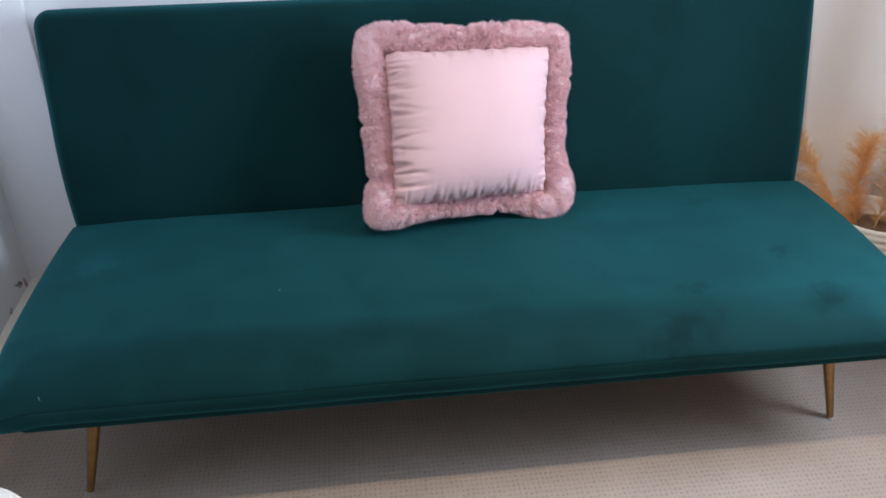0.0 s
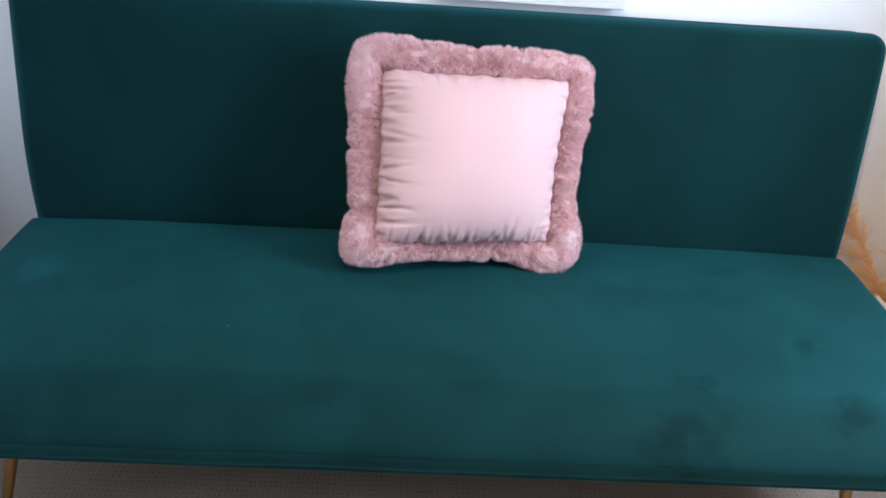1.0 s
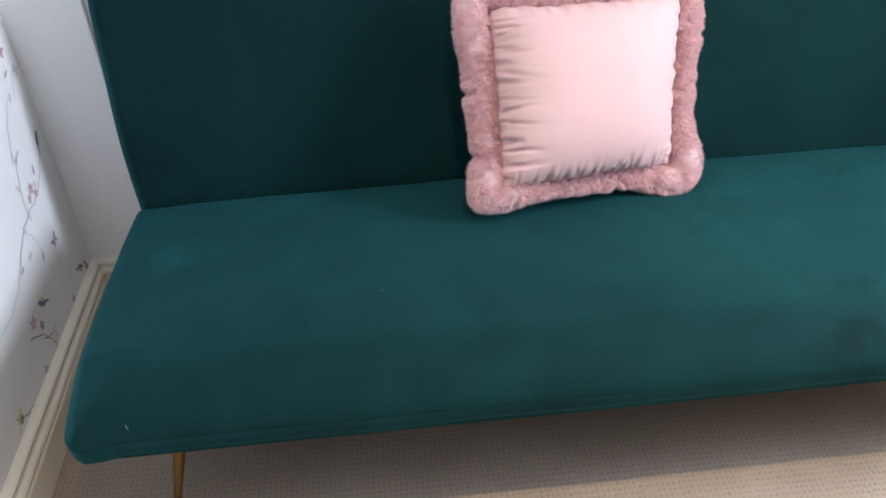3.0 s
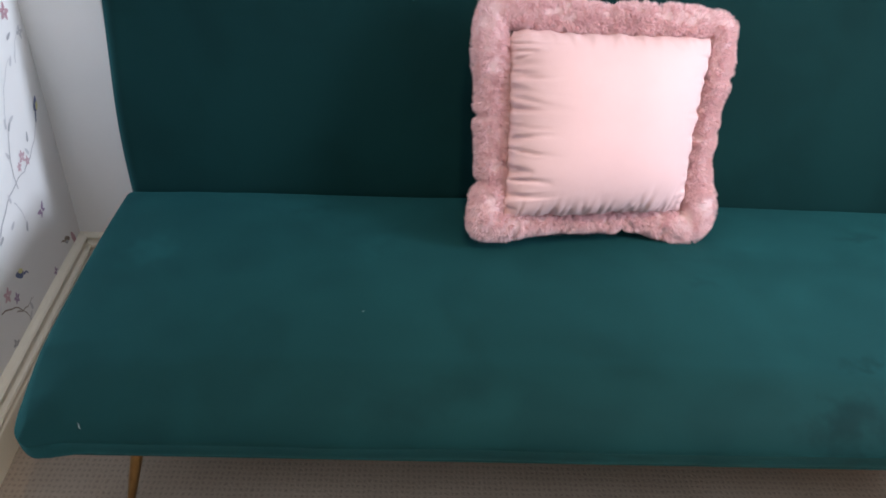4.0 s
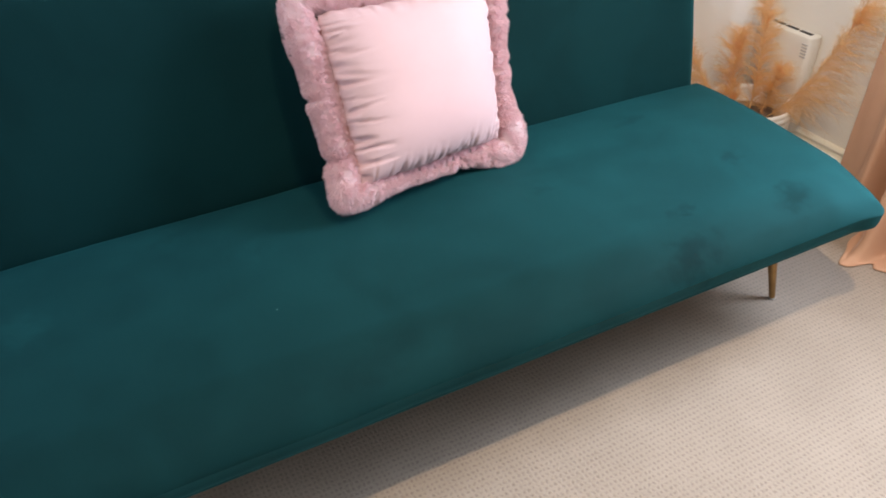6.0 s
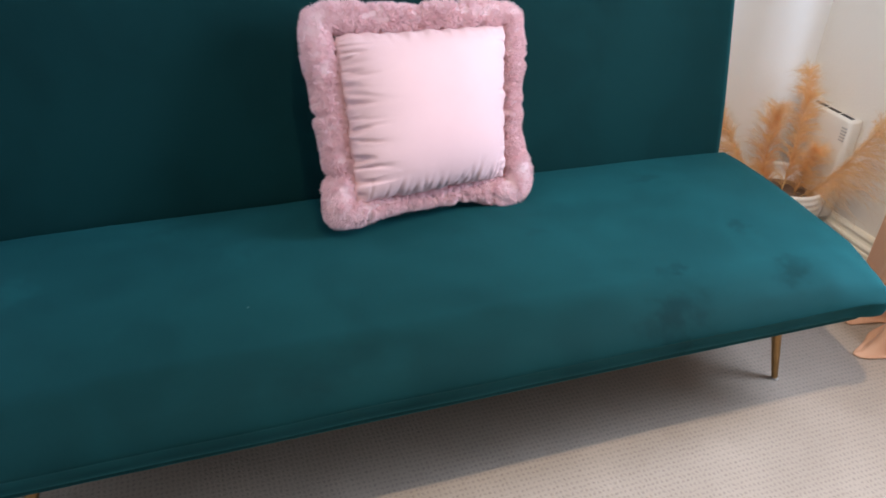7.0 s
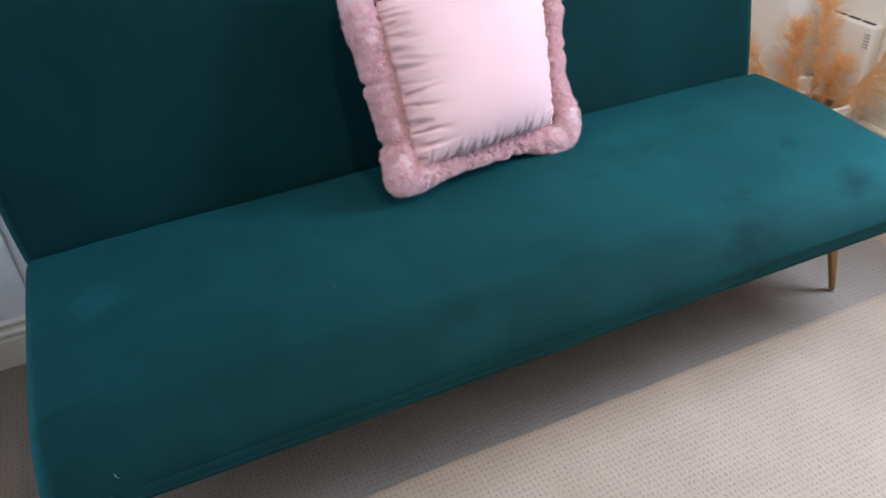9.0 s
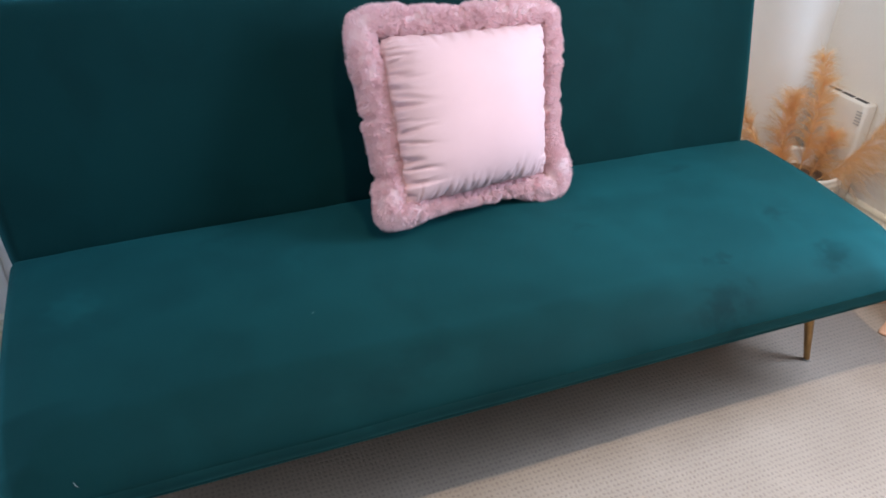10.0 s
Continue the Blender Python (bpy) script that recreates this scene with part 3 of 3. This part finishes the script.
for _ in range(6500):                                        # locks of hair that lean together
    u, ang0 = rng.random() * SEG, rng.random() * 2 * math.pi
    if math.sin(ang0) < -0.55:
        continue
    lean = Vector(rng.normal(0, 0.24, 3)) + Vector((0, 0, -0.15))
    length = 0.0098 * (0.8 + 0.4 * rng.random())
    focus = None
    for k in range(20):
        i = (u + rng.normal(0, 1.0)) % SEG
        ang = ang0 + rng.normal(0, 0.17)
        c, o, w = centre[int(i)]
        c2, o2, w2 = centre[(int(i) + 1) % SEG]
        t = i % 1
        c, w, o = c.lerp(c2, t), w * (1 - t) + w2 * t, o.lerp(o2, t).normalized()
        nrm = (o * math.cos(ang) + CN * (math.sin(ang) / 0.86)).normalized()
        root = c + o * (w * math.cos(ang) * 0.96) + CN * (w * 0.86 * math.sin(ang) * 0.96)
        if focus is None:
            focus = root + (nrm + lean).normalized() * length
        tip = (root + (nrm + lean * 0.7).normalized() * length).lerp(focus, 0.30) + Vector(rng.normal(0, 0.0011, 3))
        mid = root.lerp(tip, 0.55) + nrm * 0.0012
        side = (tip - root).cross(Vector(rng.normal(0, 1, 3))).normalized() * 0.00042
        if side.cross(tip - root).dot(CN) < 0:
            side = -side
        b0 = len(verts)
        verts += [root - side, root + side, mid + side * 0.85, mid - side * 0.85, tip]
        faces += [[b0, b0 + 1, b0 + 2, b0 + 3], [b0 + 3, b0 + 2, b0 + 4]]
tagged(obj("fur", verts, faces, FUR, trim), kind="stuff")

# ---------------------------------------------------------------- pouf
pouf = thing("pouf", "low round cream pouf standing on the carpet", "pouf", (-0.895, -0.385, 0.0))
profile = [(0.0, 0.0), (0.130, 0.0), (0.150, 0.006), (0.162, 0.030), (0.168, 0.080), (0.171, 0.150), (0.171, 0.215), (0.168, 0.255), (0.158, 0.283), (0.140, 0.298), (0.100, 0.307), (0.0, 0.310)]
v, f = lathe(profile, 72)
v = [(x * (1 + 0.02 * fuzz((x, y, z), 22, 2)), y * (1 + 0.02 * fuzz((x, y, z), 22, 2)), z) for x, y, z in v]
obj("cover", v, f, BOUCLE, pouf, "cream textured fabric cover")
v, f = sweep([(0.1655 * math.cos(k * math.pi / 36), 0.1655 * math.sin(k * math.pi / 36), 0.268) for k in range(72)], 0.0045, 8, closed=True)
obj("piping", v, f, BOUCLE, pouf)

# ---------------------------------------------------------------- picture on the wall
picture = thing("picture", "pale grey canvas picture hung low above the sofa", "picture", (0.155, YB - 0.002, 0.848))
v, f = rounded((-0.20, -0.032, 0.0), (0.20, 0.0, 0.40), (0.004, 0.004, 0.004), (2, 2, 2), 2)
obj("stretched_canvas", v, f, CANVAS, picture, smooth=False)

# ---------------------------------------------------------------- wall heater
heater = thing("wall_heater", "small white wall heater with vent slots", "heater", (XR, 0.556, 0.124))
v, f = rounded((-0.052, -0.083, 0.0), (-0.0005, 0.095, 0.302), (0.016, 0.016, 0.007), (3, 3, 3), 3)
obj("casing", v, f, PLASTIC, heater)
for k in range(3):
    block("vent_slot", (-0.038, -0.068 + k * 0.050, 0.3005), (-0.026, -0.026 + k * 0.050, 0.3035), SLOT, heater)
for k in range(5):
    block("vent_slot", (-0.0535, -0.076, 0.240 + k * 0.009), (-0.0505, -0.058, 0.244 + k * 0.009), GRILLE, heater)
for k in range(6):
    block("louvre", (-0.0555, 0.005, 0.050 + k * 0.014), (-0.0505, 0.092, 0.057 + k * 0.014), GRILLE, heater)

# ---------------------------------------------------------------- pot of pampas grass
POT = Vector((1.186, 0.545, 0.0))
pot = thing("plant_pot", "white ribbed round pot standing in the corner", "pot", POT)
profile = [(0.0, 0.0), (0.088, 0.0), (0.094, 0.005)]
for k in range(10):
    z0, r0 = 0.012 + k * 0.0205, 0.096 + 0.018 * k / 9
    profile += [(r0 + 0.004 * math.sin(math.pi * j / 6), z0 + 0.0205 * j / 6) for j in range(6)]
profile += [(0.116, 0.217), (0.118, 0.222), (0.1165, 0.228), (0.112, 0.230), (0.107, 0.227), (0.105, 0.218), (0.098, 0.16), (0.0, 0.158)]
v, f = lathe([(r * 1.04, z * 1.02) for r, z in profile], 64)
obj("pot_body", v, f, ROPE, pot, "white ribbed pot wall")
v, f = lathe([(0.0, 0.192), (0.05, 0.190), (0.103, 0.184), (0.103, 0.170), (0.0, 0.168)], 40)
filling = obj("filling", [(x, y, z + 0.006 * fuzz((x, y, 0), 40)) for x, y, z in v], f, SOIL, pot, "dark dry filling")


def plume(base, tip, bow, fluff, seed, start=0.10, sprays=90, lean=(0.0, 0.0, 0.0)):
    """A dried plume: a thin stem, with drooping sprays that each carry fine hairs."""
    rnd = np.random.default_rng(seed)
    base, tip, bow, lean = Vector(base), Vector(tip), Vector(bow), Vector(lean)
    grass = thing("pampas_plume", "dried orange-tan pampas grass plume", "dried grass", base, group="plumes in the pot")

    def spine(t):
        return (tip - base) * t + bow * (4 * t * (1 - t))

    v, f = sweep([spine(k / 14) for k in range(15)], [0.0026 * (1 - 0.7 * k / 14) for k in range(15)], 6)
    obj("stem", v, f, STEM, grass)
    verts, faces = [], []

    def strand(a, b, c, width):
        w = (c - a).cross(Vector(rnd.normal(0, 1, 3))).normalized() * width
        b0 = len(verts)
        verts.extend([a - w, a + w, b + w * 0.8, b - w * 0.8, c])
        faces.extend([[b0, b0 + 1, b0 + 2, b0 + 3], [b0 + 3, b0 + 2, b0 + 4]])

    for _ in range(sprays):
        t = start + (1 - start) * rnd.random() ** 0.85
        root = spine(t)
        d = (spine(min(1, t + 0.02)) - spine(t - 0.02)).normalized()
        side = d.orthogonal()
        side.rotate(Matrix.Rotation(rnd.random() * 6.283, 3, d))
        body = math.sin(min(1, (t - start) / (1 - start) * 0.80 + 0.16) * math.pi) ** 0.6
        reach = fluff * (0.45 + 0.75 * rnd.random()) * (0.30 + 0.70 * body)
        out = (d + side * (0.10 + 0.30 * rnd.random()) + lean * 0.35).normalized()
        droop = (side * 0.25 + lean + Vector((0, 0, -0.34))) * (reach * (0.5 + 0.7 * rnd.random()))
        arc = [root + out * (reach * q) + droop * q * q for q in (0, 0.25, 0.5, 0.75, 1.0)]
        for a, b in zip(arc, arc[1:]):
            strand(a, a.lerp(b, 0.5), b, 0.00035)
        for _ in range(72):
            q = 0.10 + 0.90 * rnd.random()
            k = min(3, int(q * 4))
            at = arc[k].lerp(arc[k + 1], q * 4 - k)
            way = ((arc[k + 1] - arc[k]).normalized() + Vector(rnd.normal(0, 0.32, 3)) + Vector((0, 0, -0.12))).normalized()
            size = 0.016 + 0.034 * rnd.random() ** 1.5
            strand(at, at + way * (size * 0.5), at + way * size + Vector((0, 0, -0.16 * size)), 0.00020)
    tagged(obj("plume_head", verts, faces, PAMPAS, grass), kind="stuff")
    return grass


plume(POT + Vector((-0.05, 0.00, 0.186)), (0.950, 0.600, 0.445), (0.01, 0.01, -0.040), 0.060, 1, 0.03, 150, (-0.15, 0.05, 0.1))
plume(POT + Vector((-0.04, 0.02, 0.186)), (1.140, 0.590, 0.430), (-0.016, 0.0, 0.0), 0.066, 2, 0.02, 180, (-0.10, 0.0, 0.1))
plume(POT + Vector((0.0, 0.0, 0.186)), (1.212, 0.592, 0.530), (0.016, 0.0, 0.0), 0.062, 3, 0.02, 170, (0.06, -0.05, 0.0))
plume(POT + Vector((0.04, -0.01, 0.186)), (1.222, 0.500, 0.340), (0.004, 0.0, 0.0), 0.050, 7, 0.02, 90, (0.10, -0.10, 0.0))
plume(POT + Vector((0.03, -0.04, 0.186)), (1.262, 0.320, 0.570), (0.0, -0.015, -0.03), 0.105, 4, 0.02, 240, (-0.05, -0.35, -0.10))

# ---------------------------------------------------------------- curtain
curtain = thing("curtain", "peach-pink curtain drawn aside, its hem pooling on the carpet", "curtain", (1.25, 0.0, 0.0))
CY0, CY1, CTOP = -0.125, 0.262, 2.22


def bump_at(s, at, width):
    return math.exp(-((s - at) / width) ** 2)


def hang(s, z):
    """The drape at s along its width and height z: a flat leading panel, a deep valley, then flaring folds."""
    low = max(0.0, 1 - z / 0.85)
    x = 1.262 + 0.012 * math.sin(s * 17 + 0.4) * min(1.0, s / 0.25) + 0.004 * fuzz((s * 6, z * 2.5, 0), 2, 4)
    x += 0.085 * bump_at(s, 0.345, 0.034) * (0.45 + 0.55 * low)
    x -= 0.030 * bump_at(s, 0.49, 0.06) + 0.026 * bump_at(s, 0.80, 0.07)
    x += 0.050 * bump_at(s, 0.64, 0.030) * (0.5 + 0.5 * low)
    x -= low ** 1.5 * (0.045 * min(1.0, s / 0.2) * (1 if s < 0.345 else 0.6) + 0.105 * bump_at(s, 0.56, 0.13) + 0.030 * bump_at(s, 0.80, 0.10))
    y = CY1 + (CY0 - CY1) * s - 0.045 * min(z, 1.0) * (1 - s) + 0.006 * math.sin(s * 23 + z * 3) - 0.020 * low * s
    return x, y


nu, rows = 180, [0.0] * 4 + [0.012, 0.03, 0.05, 0.075, 0.10, 0.14, 0.18, 0.23] + [0.28 + 0.0485 * k for k in range(41)]
verts, faces = [], []
for j, z in enumerate(rows):
    for i in range(nu + 1):
        s = i / nu
        x, y = hang(s, z)
        lie = max(0, 4 - j)                                   # the hem lies out on the carpet in its last few centimetres
        x -= 0.009 * lie * (1 + 0.5 * fuzz((s * 9, 0, 0), 1, 5)) + 0.020 * max(0.0, 1 - z / 0.06) ** 2
        up = 0.004 + z + (0.006 * abs(fuzz((s * 14, lie, 0), 1, 3)) if lie else 0.004 * max(0.0, 1 - z / 0.03))
        verts.append(Vector((x, y, up)) - curtain.location)
nv = len(rows) - 1
for j in range(nv):
    for i in range(nu):
        faces.append([j * (nu + 1) + i, j * (nu + 1) + i + 1, (j + 1) * (nu + 1) + i + 1, (j + 1) * (nu + 1) + i])
drape = obj("drape", verts, faces, CURTAIN, curtain)
solid = drape.modifiers.new("thickness", "SOLIDIFY")
solid.thickness = 0.0025
rail = thing("curtain_rail", "slim white curtain rail above the window", "curtain rail", (1.272, -0.7, 2.235))
v, f = sweep([(0, -1.1, 0), (0, 1.05, 0)], 0.012, 12)
obj("rod", v, f, UPVC, rail)
for y in (-1.0, 0.95):
    block("bracket", (0.0, y - 0.012, -0.014), (XR - 1.272, y + 0.012, 0.014), UPVC, rail, 0.003)


# ---------------------------------------------------------------- printed wallpaper motifs, lying on the paper
def print_patch(kind, ink, y, z, outline):
    """A flat printed shape on the west wall; outline is in metres along the wall and up."""
    verts = [(west(y + p) + 0.0012, y + p, z + q) for p, q in outline]
    ob = obj(kind, verts, [list(range(len(verts)))], INKS[ink], wall_west, smooth=False)
    return ob


def oval(ry, rz, turn=0.0, dy=0.0, dz=0.0, n=14, point=0.0):
    out = []
    for k in range(n):
        a = 2 * math.pi * k / n
        p, q = ry * math.cos(a) * (1 + point * math.cos(a)), rz * math.sin(a) * (1 - point * math.cos(a))
        c, s = math.cos(radians(turn)), math.sin(radians(turn))
        out.append((dy + p * c - q * s, dz + p * s + q * c))
    return out


def twig(ink, pts, width):
    left, right = [], []
    for i, (y, z) in enumerate(pts):
        a, b = pts[max(0, i - 1)], pts[min(len(pts) - 1, i + 1)]
        dy, dz = b[0] - a[0], b[1] - a[1]
        n = math.hypot(dy, dz)
        w = width * (1 - 0.6 * i / (len(pts) - 1)) / 2
        left.append((y - dz / n * w, z + dy / n * w))
        right.append((y + dz / n * w, z - dy / n * w))
    verts = [(west(y) + 0.0010, y, z) for y, z in left + right]
    m = len(pts)
    obj("printed_twig", verts, [[i, i + 1, m + i + 1, m + i] for i in range(m - 1)], INKS[ink], wall_west, smooth=False)


def curve(y0, z0, y1, z1, bend, n=10):
    out = []
    for k in range(n + 1):
        t = k / n
        out.append((y0 + (y1 - y0) * t - (z1 - z0) * bend * 4 * t * (1 - t), z0 + (z1 - z0) * t + (y1 - y0) * bend * 4 * t * (1 - t) + 0.002 * math.sin(t * 17)))
    return out


def blotch(y, z, turn, inks, size):
    """A plain two-tone oval mark with a tail stroke."""
    print_patch("printed_mark", inks[0], y, z, oval(size, size * 0.50, turn, point=0.25))
    if len(inks) > 1:
        c, s = math.cos(radians(turn)), math.sin(radians(turn))
        verts = oval(size * 0.55, size * 0.30, turn, dy=size * 0.35 * s, dz=-size * 0.35 * c)
        ob = print_patch("printed_mark", inks[1], y, z, verts)
        ob.location.x += 0.0003
    c, s = math.cos(radians(turn + 180)), math.sin(radians(turn + 180))
    twig(inks[0], curve(y + c * size * 0.8, z + s * size * 0.8, y + c * size * 2.0, z + s * size * 2.0, 0.06, 4), size * 0.34)


def blossom(y, z, ink, size, petals=5, seed=0):
    rnd = random.Random(seed)
    for k in range(petals):
        a = 360 * k / petals + rnd.uniform(-15, 15)
        print_patch("printed_petal", ink, y, z, oval(size * 0.5, size * 0.30, a, size * 0.5 * math.cos(radians(a)), size * 0.5 * math.sin(radians(a)), 8, 0.2))


def four_petals(y, z, turn, ink, size):
    for k, (a, s) in enumerate(((35, 1.0), (-35, 0.7), (145, 1.0), (-145, 0.7))):
        a += turn
        print_patch("printed_petal", ink, y, z, oval(size * 0.5 * s, size * 0.26 * s, a, size * 0.5 * s * math.cos(radians(a)), size * 0.5 * s * math.sin(radians(a)), 9, 0.3))


blotch(0.649, 0.484, 60, ("blue", "yellow"), 0.017)
blotch(0.620, 0.156, -25, ("brown", "grey"), 0.016)
print_patch("printed_mark", "red", 0.658, 0.131, oval(-0.008, 0.027, 20))
blotch(0.385, 0.234, 150, ("blue", "yellow"), 0.018)
blotch(0.131, 0.151, 40, ("yellow", "brown"), 0.017)
four_petals(0.546, 0.284, 20, "mauve", 0.020)
blossom(0.630, 0.693, "red", 0.018, 5, 1)
blossom(0.531, 0.425, "pink", 0.014, 5, 2)
blossom(0.548, 0.407, "pink", 0.011, 5, 3)
blossom(0.510, 0.413, "pink", 0.010, 5, 6)
blossom(0.317, 0.233, "pink", 0.016, 5, 4)
blossom(0.345, 0.204, "mauve", 0.012, 5, 5)
blossom(0.528, 0.133, "mauve", 0.010, 4, 7)
blossom(0.290, 0.130, "grey", 0.013, 4, 8)
blossom(0.669, 0.637, "pale", 0.014, 4, 9)
twig("grey", curve(0.362, 0.344, 0.526, 0.396, 0.10), 0.0045)
twig("grey", curve(0.526, 0.396, 0.640, 0.460, -0.08), 0.0035)
twig("grey", curve(0.479, 0.380, 0.519, 0.501, 0.12), 0.0032)
twig("pale", curve(0.362, 0.344, 0.193, 0.306, 0.1), 0.0045)
twig("pale", curve(0.447, 0.366, 0.467, 0.285, 0.12), 0.003)
twig("brown", curve(0.277, 0.218, 0.372, 0.122, 0.14), 0.0032)
twig("brown", curve(0.330, 0.180, 0.404, 0.161, -0.12), 0.0026)
twig("brown", curve(0.118, 0.161, 0.193, 0.129, -0.10), 0.0034)
twig("pale", curve(0.618, 0.592, 0.678, 0.651, 0.12), 0.003)
twig("pale", curve(0.510, 0.515, 0.597, 0.613, 0.10), 0.003)
for k, (y, z, a) in enumerate(((0.516, 0.500, 40), (0.505, 0.510, 80), (0.532, 0.509, 10), (0.575, 0.446, 70), (0.559, 0.422, 120), (0.435, 0.381, 100), (0.467, 0.295, 60), (0.414, 0.332, 20), (0.597, 0.603, 50), (0.362, 0.334, 200), (0.372, 0.133, 30), (0.388, 0.147, 100), (0.618, 0.647, 20), (0.479, 0.455, 120))):
    print_patch("printed_leaf", "pale" if k % 3 else "grey", y, z, oval(0.011, 0.0042, a, point=0.2))

# ---------------------------------------------------------------- specks of lint on the velvet
def lint(name, at, way, size):
    pts = [Vector(at) + Vector(way) * (size * (k / 4 - 0.5)) + Vector((0.0008 * math.sin(k * 2), 0.0008 * math.cos(k), 0)) for k in range(5)]
    v, f = sweep(pts, [0.0002, 0.0004, 0.0005, 0.0004, 0.0002], 6)
    tagged(obj(name, v, f, LINT), "tiny white fleck of lint on the velvet seat", "lint", "flecks on the seat")


def on_seat(x, y):
    """The top of the seat nearest to x, y."""
    best = min((p.co for p in seat.data.vertices if p.co.z > 0.30), key=lambda c: (c.x - x) ** 2 + (c.y + OY - y) ** 2 - 0.02 * c.z)
    return (best.x, best.y + OY, best.z + 0.0006)


lint("lint_fleck", on_seat(-0.385, 0.092), (0.7, 0.5, 0), 0.005)
lint("lint_fleck", on_seat(-0.772, -0.126), (0.6, -0.6, -0.5), 0.010)
